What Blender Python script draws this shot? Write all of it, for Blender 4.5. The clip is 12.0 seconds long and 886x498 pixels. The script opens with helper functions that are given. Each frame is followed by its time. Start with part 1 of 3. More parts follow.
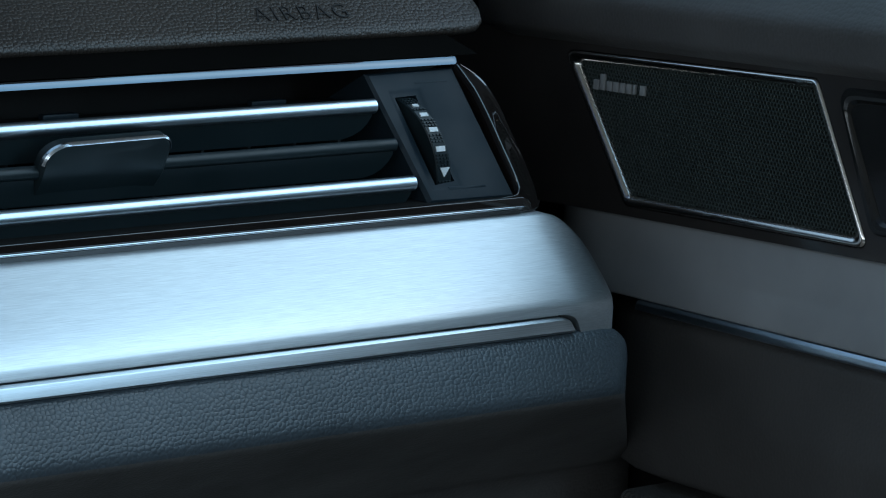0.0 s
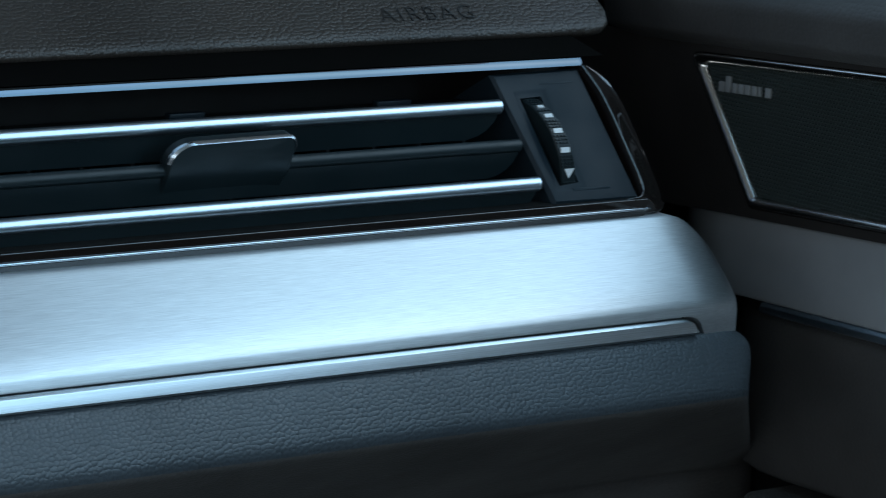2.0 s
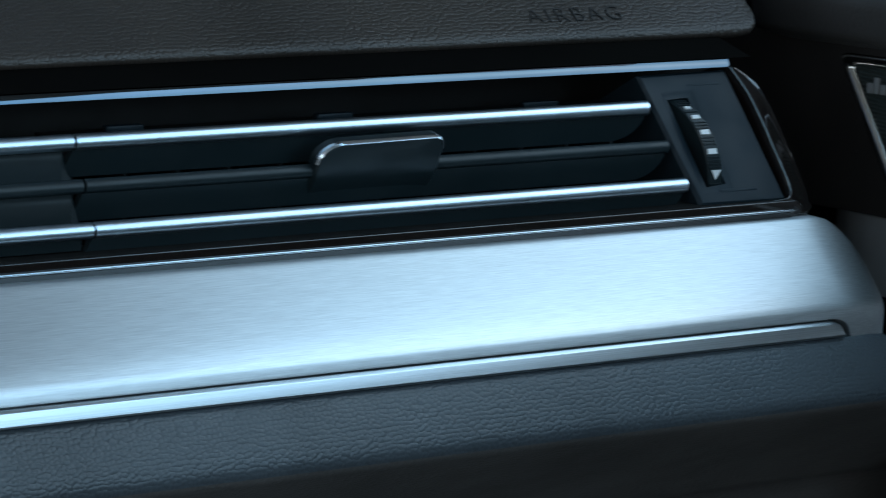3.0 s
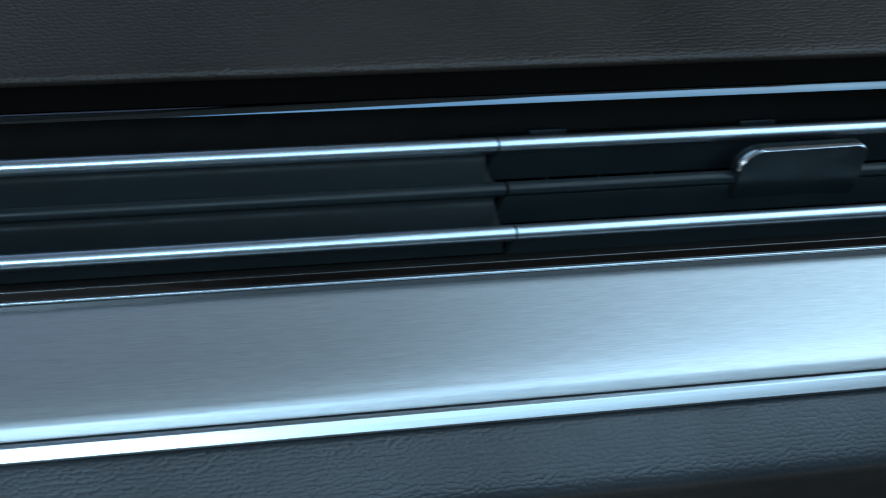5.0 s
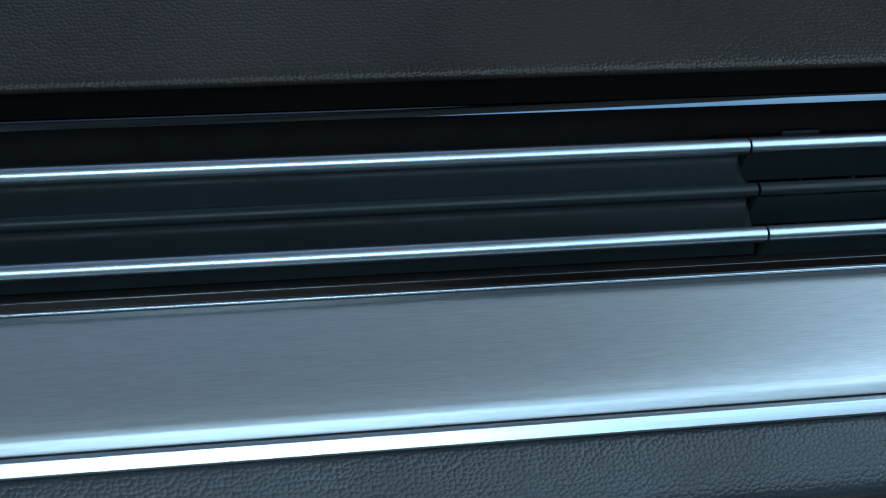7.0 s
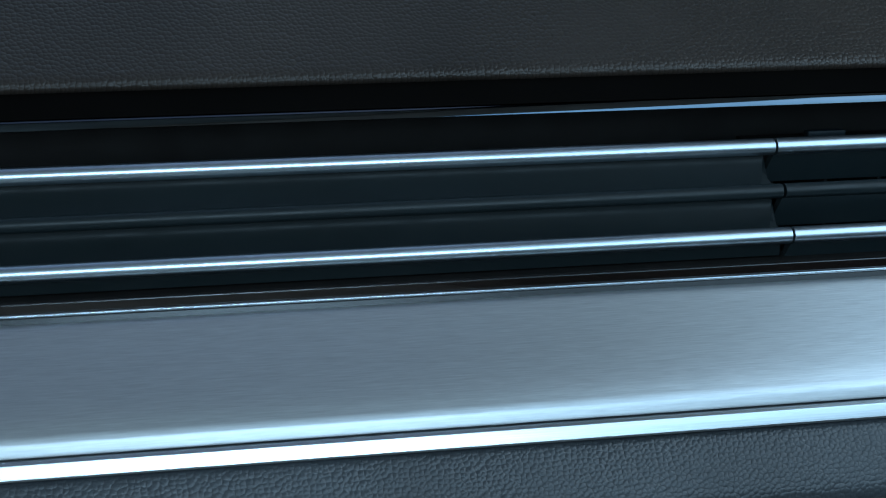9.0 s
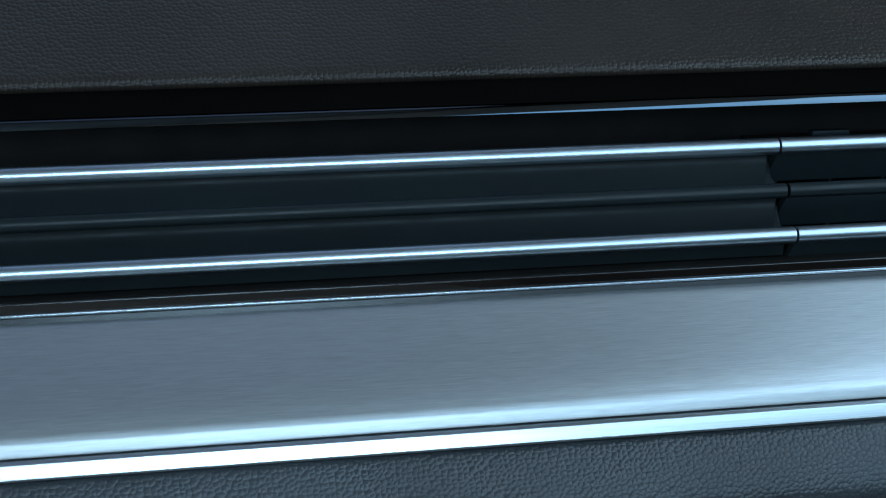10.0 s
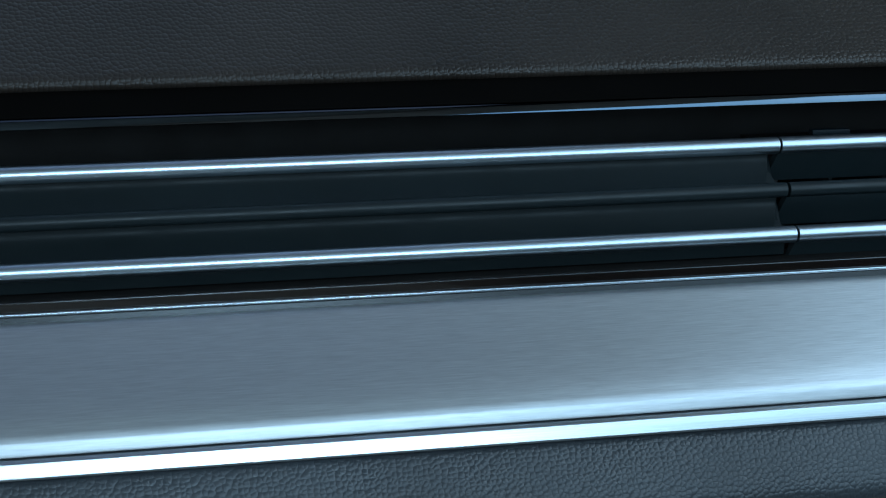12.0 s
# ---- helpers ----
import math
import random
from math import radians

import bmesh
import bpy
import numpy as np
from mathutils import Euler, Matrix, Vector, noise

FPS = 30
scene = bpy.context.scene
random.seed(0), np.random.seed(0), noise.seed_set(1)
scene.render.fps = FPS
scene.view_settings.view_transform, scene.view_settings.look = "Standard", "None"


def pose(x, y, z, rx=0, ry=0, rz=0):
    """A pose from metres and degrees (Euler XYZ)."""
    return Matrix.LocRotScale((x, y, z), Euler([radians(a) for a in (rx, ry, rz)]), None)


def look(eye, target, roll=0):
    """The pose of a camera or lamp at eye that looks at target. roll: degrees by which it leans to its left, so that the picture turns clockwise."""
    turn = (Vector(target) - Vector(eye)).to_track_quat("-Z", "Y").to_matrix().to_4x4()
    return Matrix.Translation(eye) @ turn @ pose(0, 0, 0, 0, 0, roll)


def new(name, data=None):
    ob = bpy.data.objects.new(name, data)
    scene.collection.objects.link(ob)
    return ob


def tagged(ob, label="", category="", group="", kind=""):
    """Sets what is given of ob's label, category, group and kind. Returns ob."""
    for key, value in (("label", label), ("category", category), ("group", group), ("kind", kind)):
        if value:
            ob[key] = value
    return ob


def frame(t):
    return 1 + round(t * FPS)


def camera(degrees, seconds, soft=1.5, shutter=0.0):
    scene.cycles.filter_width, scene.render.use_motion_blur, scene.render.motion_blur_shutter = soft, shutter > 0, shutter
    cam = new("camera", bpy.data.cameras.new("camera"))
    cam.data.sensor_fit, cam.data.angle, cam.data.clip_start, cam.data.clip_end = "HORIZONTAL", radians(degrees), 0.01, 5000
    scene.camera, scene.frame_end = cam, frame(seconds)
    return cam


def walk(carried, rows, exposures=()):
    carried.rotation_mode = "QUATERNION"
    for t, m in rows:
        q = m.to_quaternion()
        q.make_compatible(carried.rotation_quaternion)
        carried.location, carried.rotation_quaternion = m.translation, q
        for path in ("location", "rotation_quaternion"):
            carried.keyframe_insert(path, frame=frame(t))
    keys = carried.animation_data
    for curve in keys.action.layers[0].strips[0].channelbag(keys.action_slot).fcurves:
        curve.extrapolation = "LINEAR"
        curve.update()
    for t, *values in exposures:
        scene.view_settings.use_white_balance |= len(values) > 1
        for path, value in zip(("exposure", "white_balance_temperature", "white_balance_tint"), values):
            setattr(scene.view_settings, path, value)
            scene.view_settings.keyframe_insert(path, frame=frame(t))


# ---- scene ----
# One slow pan along the passenger side of a car dashboard; x along the dashboard, y forward, z up.
EYE = Vector((0.0, -0.87, 1.0))


def aim(turn, tilt, lean, back):
    """A camera pose near EYE: degrees to the right of straight ahead, up, and of lean to its left; metres drawn back."""
    a, b = radians(turn), radians(tilt)
    way = Vector((math.sin(a) * math.cos(b), math.cos(a) * math.cos(b), math.sin(b)))
    return look(EYE - way * back, EYE + way, lean)


PAN = [
    (0, 38.946, -10.886, 2.794, 0.0),
    (0.5, 38.859, -10.889, 2.881, 0.0),
    (1, 38.400, -10.902, 2.893, 0.0),
    (1.5, 37.790, -10.940, 2.856, 0.0005),
    (2, 36.814, -10.978, 2.807, 0.0015),
    (2.5, 35.637, -11.050, 2.778, 0.0025),
    (2.7, 35.134, -11.062, 2.700, 0.003),
    (4.3, 29.816, -11.234, 2.400, 0.006),
    (4.5, 29.084, -11.242, 2.365, 0.006),
    (5, 27.031, -11.302, 2.194, 0.006),
    (5.5, 25.299, -11.356, 2.032, 0.006),
    (6, 23.998, -11.388, 1.990, 0.006),
    (6.5, 23.158, -11.431, 1.903, 0.006),
    (7, 22.683, -11.454, 1.764, 0.006),
    (7.5, 22.567, -11.456, 1.730, 0.006),
    (9.5, 22.226, -11.458, 1.764, 0.0),
    (12, 22.207, -11.479, 1.782, 0.0),
]
cam = camera(14.889, 12.0, soft=1.05, shutter=0.5)
cam.data.dof.use_dof, cam.data.dof.focus_distance, cam.data.dof.aperture_fstop = True, 1.06, 60
walk(cam, [(t, aim(a, b, c, d)) for t, a, b, c, d in PAN])

# ---- light ----
world = bpy.data.worlds.new("sky")
scene.world = world
world.use_nodes = True
wn = world.node_tree
sky = wn.nodes.new("ShaderNodeTexSky")
sky.sky_type, sky.sun_disc = "NISHITA", False
sky.sun_elevation, sky.sun_rotation = radians(40), radians(120)
wn.links.new(sky.outputs["Color"], wn.nodes["Background"].inputs["Color"])
wn.nodes["Background"].inputs["Strength"].default_value = 0.08


def window_lamp(name, corners, energy, colour):
    """An area lamp that fills a window opening, shining inwards; corners: centre, inward way, width, height, roll."""
    centre, way, width, height = corners
    lamp = bpy.data.lights.new(name, "AREA")
    lamp.shape, lamp.size, lamp.size_y, lamp.energy, lamp.color = "RECTANGLE", width, height, energy, colour
    ob = new(name, lamp)
    ob.matrix_world = look(centre, Vector(centre) + Vector(way))
    return ob


SKY_BLUE = (0.47, 0.76, 1.0)
HAZE = (0.77, 0.90, 1.0)
# the sky in the passenger window: pale at the sill, deep blue towards the roof
# its front edge follows the raked windscreen pillar
for z, front, energy, colour in ((0.954, 0.04, 0.52, (0.41, 0.75, 1.0)), (1.055, -0.03, 0.61, (0.41, 0.77, 1.0)), (1.157, -0.08, 0.66, (0.33, 0.69, 1.0))):
    window_lamp("side_window_light", ((0.760 - (z - 1.105) * 0.48, (front - 0.95) / 2, z), (-0.90, 0, -0.43), front + 0.95, 0.112), energy, colour)
window_lamp("rear_side_window_light", ((0.755, -1.52, 1.13), (-0.90, 0, -0.43), 0.80, 0.40), 13.0, SKY_BLUE)
window_lamp("windscreen_light", ((0.0, 0.34, 1.125), (0, -0.46, -0.89), 1.30, 0.44), 1.0, SKY_BLUE)
window_lamp("driver_window_light", ((-0.755, -0.42, 1.13), (0.90, 0, -0.43), 1.00, 0.40), 2.7, HAZE)
# two added fill lamps behind the camera, to brighten the glovebox and door
window_lamp("driver_rear_fill_light", ((-0.755, -1.52, 1.13), (0.90, 0, -0.43), 0.80, 0.40), 3.1, HAZE)
window_lamp("rear_fill_light", ((0.0, -2.0, 1.15), (0, 1, -0.15), 1.10, 0.32), 1.4, HAZE)

# ---- materials ----
def material(name):
    m = bpy.data.materials.new(name)
    m.use_nodes = True
    return m, m.node_tree, m.node_tree.nodes["Principled BSDF"]


def coords(nt, scale=(1, 1, 1)):
    tc = nt.nodes.new("ShaderNodeTexCoord")
    mp = nt.nodes.new("ShaderNodeMapping")
    mp.inputs["Scale"].default_value = scale
    nt.links.new(tc.outputs["Object"], mp.inputs["Vector"])
    return mp.outputs["Vector"]


def noise_tex(nt, vec, scale, detail=3.0, rough=0.5):
    n = nt.nodes.new("ShaderNodeTexNoise")
    n.inputs["Scale"].default_value, n.inputs["Detail"].default_value, n.inputs["Roughness"].default_value = scale, detail, rough
    nt.links.new(vec, n.inputs["Vector"])
    return n.outputs["Fac"]


def ramp(nt, fac, stops):
    r = nt.nodes.new("ShaderNodeValToRGB")
    els = r.color_ramp.elements
    while len(els) < len(stops):
        els.new(0.5)
    for el, (pos, col) in zip(els, stops):
        el.position = pos
        el.color = (col, col, col, 1) if isinstance(col, (int, float)) else (*col, 1)
    nt.links.new(fac, r.inputs["Fac"])
    return r.outputs["Color"]


def bump(nt, height, strength, distance, normal=None):
    b = nt.nodes.new("ShaderNodeBump")
    b.inputs["Strength"].default_value, b.inputs["Distance"].default_value = strength, distance
    nt.links.new(height, b.inputs["Height"])
    if normal is not None:
        nt.links.new(normal, b.inputs["Normal"])
    return b.outputs["Normal"]


def grained(name, base, cell, depth, rough, spread=0.25, level=0.5, down=None):
    """Soft-touch plastic skin with a leather grain: domed cells of about 1/cell metres, laid out along x and the slope down."""
    m, nt, bsdf = material(name)
    vec = coords(nt)
    warp = nt.nodes.new("ShaderNodeTexNoise")
    warp.inputs["Scale"].default_value, warp.inputs["Detail"].default_value = cell * 0.6, 1.0
    nt.links.new(vec, warp.inputs["Vector"])
    mix = nt.nodes.new("ShaderNodeMix")
    mix.data_type, mix.blend_type = "RGBA", "LINEAR_LIGHT"
    mix.inputs["Factor"].default_value = 0.14 / cell
    nt.links.new(vec, mix.inputs["A"])
    nt.links.new(warp.outputs["Color"], mix.inputs["B"])
    grain = mix.outputs["Result"]
    vor = nt.nodes.new("ShaderNodeTexVoronoi")
    if down:
        flat = nt.nodes.new("ShaderNodeCombineXYZ")
        for k, way in enumerate(((1, 0, 0), down)):
            dot = nt.nodes.new("ShaderNodeVectorMath")
            dot.operation = "DOT_PRODUCT"
            dot.inputs[1].default_value = way
            nt.links.new(grain, dot.inputs[0])
            nt.links.new(dot.outputs["Value"], flat.inputs[k])
        grain, vor.voronoi_dimensions = flat.outputs["Vector"], "2D"
    vor.feature = "F1"
    vor.inputs["Scale"].default_value, vor.inputs["Randomness"].default_value = cell, 0.75
    nt.links.new(grain, vor.inputs["Vector"])
    square = nt.nodes.new("ShaderNodeMath")
    square.operation = "POWER"
    square.inputs[1].default_value = 1.7
    nt.links.new(vor.outputs["Distance"], square.inputs[0])
    dome = nt.nodes.new("ShaderNodeMath")
    dome.operation = "SUBTRACT"
    dome.inputs[0].default_value = 1.0
    nt.links.new(square.outputs[0], dome.inputs[1])
    pebble = dome.outputs[0]
    if down:
        # narrow creases between the cells
        edge = nt.nodes.new("ShaderNodeTexVoronoi")
        edge.voronoi_dimensions, edge.feature = "2D", "DISTANCE_TO_EDGE"
        edge.inputs["Scale"].default_value, edge.inputs["Randomness"].default_value = cell, 0.75
        nt.links.new(grain, edge.inputs["Vector"])
        crease = nt.nodes.new("ShaderNodeMapRange")
        crease.interpolation_type = "SMOOTHSTEP"
        crease.inputs["From Max"].default_value, crease.inputs["To Max"].default_value = 0.26, 0.11
        nt.links.new(edge.outputs["Distance"], crease.inputs["Value"])
        both = nt.nodes.new("ShaderNodeMath")
        both.operation = "MULTIPLY_ADD"
        both.inputs[1].default_value = 0.80
        nt.links.new(pebble, both.inputs[0])
        nt.links.new(crease.outputs["Result"], both.inputs[2])
        pebble = both.outputs[0]
    fine = noise_tex(nt, vec, cell * 5, 2.0)
    n1 = bump(nt, fine, 0.15, depth * 0.4)
    n2 = bump(nt, pebble, 1.0, depth, n1)
    nt.links.new(n2, bsdf.inputs["Normal"])
    tone = noise_tex(nt, vec, 14, 4.0)
    nt.links.new(ramp(nt, tone, [(0.3, tuple(c * (1 - spread) for c in base)), (0.7, tuple(c * (1 + spread) for c in base))]), bsdf.inputs["Base Color"])
    wear = noise_tex(nt, vec, 60, 3.0)
    nt.links.new(ramp(nt, wear, [(0.3, rough - 0.05), (0.7, rough + 0.06)]), bsdf.inputs["Roughness"])
    bsdf.inputs["Specular IOR Level"].default_value = level
    return m


def satin(name, base, rough, metal=0.0, grain=900, depth=0.00003, coat=0.0, wear=0.18):
    """Plain moulded or plated surface with faint unevenness and dust."""
    m, nt, bsdf = material(name)
    vec = coords(nt)
    fine = noise_tex(nt, vec, grain, 2.0)
    nt.links.new(bump(nt, fine, 0.3, depth), bsdf.inputs["Normal"])
    tone = noise_tex(nt, vec, 25, 4.0)
    nt.links.new(ramp(nt, tone, [(0.3, tuple(c * 0.88 for c in base)), (0.7, tuple(min(1, c * 1.1) for c in base))]), bsdf.inputs["Base Color"])
    worn = noise_tex(nt, vec, 80, 4.0)
    nt.links.new(ramp(nt, worn, [(0.35, max(0.01, rough * (1 - wear))), (0.7, rough * (1 + wear))]), bsdf.inputs["Roughness"])
    bsdf.inputs["Metallic"].default_value = metal
    bsdf.inputs["Coat Weight"].default_value = coat
    bsdf.inputs["Coat Roughness"].default_value = 0.03
    return m


def brushed(name, base, rough, along=(110, 3400, 3400), relief=0.25):
    """Brushed aluminium: streaks that run along x."""
    m, nt, bsdf = material(name)
    streak = noise_tex(nt, coords(nt, along), 1.0, 4.0, 0.62)
    broad = noise_tex(nt, coords(nt, (2.0, 60, 60)), 1.0, 3.0)
    band = noise_tex(nt, coords(nt, tuple(k * 0.3 for k in along)), 1.0, 2.0)
    nt.links.new(bump(nt, band, relief * 0.5, 0.00005, bump(nt, streak, relief, 0.00003)), bsdf.inputs["Normal"])
    nt.links.new(ramp(nt, streak, [(0.3, tuple(c * 0.86 for c in base)), (0.7, tuple(min(1, c * 1.11) for c in base))]), bsdf.inputs["Base Color"])
    nt.links.new(ramp(nt, broad, [(0.3, rough - 0.015), (0.7, rough + 0.015)]), bsdf.inputs["Roughness"])
    bsdf.inputs["Metallic"].default_value = 1.0
    bsdf.inputs["Anisotropic"].default_value = 0.55
    tangent = nt.nodes.new("ShaderNodeTangent")
    tangent.direction_type, tangent.axis = "RADIAL", "X"
    nt.links.new(tangent.outputs["Tangent"], bsdf.inputs["Tangent"])
    return m


SKIN = grained("black_grained_skin", (0.060, 0.073, 0.084), 620, 0.00030, 0.36, down=(0, 0.55, 1.0))
# paler copy of SKIN: missing bounce light is put into the lower face's colour
LIFTED_SKIN = grained("lifted_skin_copy", (0.115, 0.108, 0.104), 640, 0.00020, 0.42)
PAD_SKIN = grained("charcoal_pad_skin", (0.037, 0.0295, 0.0245), 680, 0.00034, 0.43, level=0.43, down=(0, 0.79, 0.61))
DOOR_SKIN = grained("door_skin", (0.085, 0.080, 0.077), 640, 0.00016, 0.55)
# letters stand proud; near-black colour stands in for shade inside pressed-in ones
LETTER = satin("recess_dark_letters", (0.006, 0.006, 0.006), 0.6)
PLASTIC = satin("black_moulded_plastic", (0.0105, 0.0185, 0.0215), 0.42)
PLASTIC.node_tree.nodes["Principled BSDF"].inputs["Specular IOR Level"].default_value = 0.36
# darker, duller copy of PLASTIC: the grooves' shade is put into its colour
GROOVE = satin("shaded_groove_plastic", (0.008, 0.0145, 0.0165), 0.50)
GROOVE.node_tree.nodes["Principled BSDF"].inputs["Specular IOR Level"].default_value = 0.22
HOUSING = satin("dark_grey_moulded_plastic", (0.012, 0.021, 0.028), 0.48)
HOUSING.node_tree.nodes["Principled BSDF"].inputs["Specular IOR Level"].default_value = 0.18
# black shelf, sheen removed: the shade under the lip is put into its colour
SHELF_BLACK = satin("lip_shade_black", (0.0065, 0.006, 0.0055), 0.95)
SHELF_BLACK.node_tree.nodes["Principled BSDF"].inputs["Specular IOR Level"].default_value = 0.0
BEZEL_BLACK = satin("bezel_black", (0.014, 0.0135, 0.013), 0.14)
VANE = satin("grey_vane_plastic", (0.022, 0.024, 0.026), 0.5)
DARK = satin("deep_black_plastic", (0.013, 0.0125, 0.012), 0.6)
DARK.node_tree.nodes["Principled BSDF"].inputs["Specular IOR Level"].default_value = 0.12
PIANO = satin("piano_black", (0.013, 0.0095, 0.0085), 0.05, coat=1.0, depth=0.000004)
CHROME = satin("satin_chrome", (0.66, 0.77, 0.86), 0.31, 1.0, depth=0.000001, wear=0.04)
FRAME = satin("dulled_chrome", (0.82, 0.77, 0.73), 0.20, 1.0, depth=0.000001)
# dark chrome; part of the mirrored sky's blue is put into its colour
BRIGHT = satin("sky_tinted_chrome", (0.112, 0.150, 0.186), 0.05, 1.0, depth=0.000004)
ALU = brushed("brushed_aluminium", (0.65, 0.675, 0.69), 0.41, (110, 3300, 3300), 0.2)
ALU_STRIP = brushed("polished_aluminium_strip", (0.70, 0.75, 0.78), 0.28, (25, 3400, 3400), 0.04)
# black lifted: a faint reflection of the cabin is put into its colour
GLOSS_BLACK = satin("lifted_gloss_black", (0.036, 0.032, 0.030), 0.16)
POLISHED = satin("polished_bead", (0.60, 0.66, 0.72), 0.25, 1.0, depth=0.000001, wear=0.05)
ALU_DOOR = satin("silver_door_paint", (0.36, 0.365, 0.37), 0.50, 0.15)
MESH = satin("grille_mesh", (0.046, 0.062, 0.058), 0.42, 0.3)
WHITE = satin("white_print", (0.80, 0.80, 0.80), 0.5)
GREY_PRINT = satin("grey_print", (0.32, 0.33, 0.335), 0.45)
CARPET = grained("carpet", (0.055, 0.050, 0.046), 900, 0.0010, 0.9)
# floor out of view, made pale to throw light onto the lower faces
BOUNCE_FLOOR = grained("pale_bounce_floor", (0.25, 0.215, 0.185), 900, 0.0010, 0.9)
LINER = grained("headliner_cloth", (0.50, 0.43, 0.365), 500, 0.0003, 0.9)
# lining of unseen walls, lifted from black so that it returns some fill light
SHELL = satin("bounce_grey_lining", (0.10, 0.092, 0.086), 0.75)
ASPHALT = grained("asphalt", (0.05, 0.05, 0.05), 60, 0.004, 0.85)


# ---- mesh helpers ----
def finish(name, mesh, mat, parent=None, label="", sharp=35):
    mesh.materials.append(mat)
    mesh.polygons.foreach_set("use_smooth", [True] * len(mesh.polygons))
    mesh.set_sharp_from_angle(angle=radians(sharp))
    mesh.update()
    ob = new(name, mesh)
    if parent is not None:
        ob.parent = parent
        ob.matrix_parent_inverse = Matrix.Translation(-parent.matrix_basis.translation)
    if label:
        ob["label"] = label
    return ob


def part(name, bm, mat, parent=None, label="", sharp=35):
    bmesh.ops.recalc_face_normals(bm, faces=bm.faces)
    mesh = bpy.data.meshes.new(name)
    bm.to_mesh(mesh)
    bm.free()
    return finish(name, mesh, mat, parent, label, sharp)


def thing(name, base, label, category, group="", kind=""):
    ob = new(name)
    ob.empty_display_size = 0.02
    ob.matrix_basis = Matrix.Translation(base)
    return tagged(ob, label, category, group, kind)


def fillet(pts, steps=5):
    """A closed 2D outline with rounded corners from (a, b, radius) corners."""
    out = []
    n = len(pts)
    for i, (a, b, r) in enumerate(pts):
        p, q, s = Vector(pts[i - 1][:2]), Vector((a, b)), Vector(pts[(i + 1) % n][:2])
        if r <= 0:
            out.append(q)
            continue
        u, v = (p - q), (s - q)
        half = u.angle(v) / 2
        cut = min(r / math.tan(half), u.length * 0.49, v.length * 0.49)
        u.normalize(), v.normalize()
        p0, p1 = q + u * cut, q + v * cut
        for k in range(steps + 1):
            w = k / steps
            out.append(p0 * (1 - w) ** 2 + q * 2 * w * (1 - w) + p1 * w ** 2)
    return [(float(o.x), float(o.y)) for o in out]


def loft(bm, rings, caps=True, closed=True):
    """Skins a row of equal rings of points."""
    vs = [[bm.verts.new(p) for p in ring] for ring in rings]
    n = len(vs[0])
    for a, b in zip(vs, vs[1:]):
        for i in range(n if closed else n - 1):
            j = (i + 1) % n
            bm.faces.new((a[i], a[j], b[j], b[i]))
    if caps and closed:
        bm.faces.new(vs[0][::-1])
        bm.faces.new(vs[-1])
    return vs


def bar_x(profile, x0, x1, bm=None):
    """A prism along x with a (y, z) outline."""
    bm = bm or bmesh.new()
    loft(bm, [[(x, y, z) for y, z in profile] for x in (x0, x1)])
    return bm


def box(bm, lo, hi):
    (a, b, c), (d, e, f) = lo, hi
    loft(bm, [[(a, b, z), (d, b, z), (d, e, z), (a, e, z)] for z in (c, f)])
    return bm


def soft_box(lo, hi, r):
    bm = box(bmesh.new(), lo, hi)
    bmesh.ops.bevel(bm, geom=bm.edges[:], offset=r, segments=2, affect="EDGES", profile=0.5)
    return bm


# The vent face leans back: s runs down it from its upper edge, n stands out of it.
FACE_O = Vector((0, 0.0133, 0.8451))
FACE_S = Vector((0, -0.4886, -0.8725))
FACE_N = Vector((0, -0.8725, 0.4886))


def face(x, s, n=0.0):
    return FACE_O + FACE_S * s + FACE_N * n + Vector((x, 0, 0))


def spline(pts, n):
    out = []
    for i in range(len(pts) - 1):
        p0, p1, p2, p3 = (Vector(pts[max(0, min(len(pts) - 1, i + k))]) for k in (-1, 0, 1, 2))
        for k in range(n):
            t = k / n
            out.append(0.5 * (2 * p1 + (p2 - p0) * t + (2 * p0 - 5 * p1 + 4 * p2 - p3) * t * t + (3 * p1 - p0 - 3 * p2 + p3) * t ** 3))
    out.append(Vector(pts[-1]))
    return [(float(o.x), float(o.y)) for o in out]


LEFT = -0.02

# ---- upper pad ----
pad = thing("dashboard_top_pad", (0.35, 0.10, 0.85), "charcoal grained soft-touch dashboard top pad above the vent", "dashboard pad")
pad_line = spline([(0.060, 0.8514), (0.040, 0.8511), (0.0346, 0.8513), (0.0320, 0.8521), (0.0307, 0.8534), (0.0307, 0.8549), (0.0320, 0.8566), (0.0350, 0.8591), (0.0480, 0.8693), (0.075, 0.8898), (0.105, 0.9085), (0.150, 0.9290), (0.24, 0.9570), (0.50, 0.985)], 3) + [(0.50, 0.860)]


def pad_ring(x, inset):
    cy, cz = 0.14, 0.885
    return [(x, cy + (y - cy) * (1 - inset * 0.08) , cz + (z - cz) * (1 - inset * 0.30)) for y, z in pad_line]


bm = bmesh.new()
stations = [(LEFT, 0), (0.20, 0), (0.45, 0), (0.715, 0), (0.7340, 0.02), (0.7390, 0.08), (0.7415, 0.22), (0.7424, 0.5)]
loft(bm, [pad_ring(x, k) for x, k in stations])
part("pad_skin", bm, PAD_SKIN, pad)


def lettering(word, size, spacing, m, mat, parent, name, label="", extrude=0.0003):
    cu = bpy.data.curves.new(name, "FONT")
    cu.body, cu.size, cu.space_character, cu.extrude, cu.offset = word, size, spacing, extrude, -0.00016
    ob = new(name, cu)
    bpy.context.view_layer.update()
    mesh = bpy.data.meshes.new_from_object(ob.evaluated_get(bpy.context.evaluated_depsgraph_get()))
    bpy.data.objects.remove(ob)
    mesh.transform(m)
    mesh.name = name
    return finish(name, mesh, mat, parent, label)


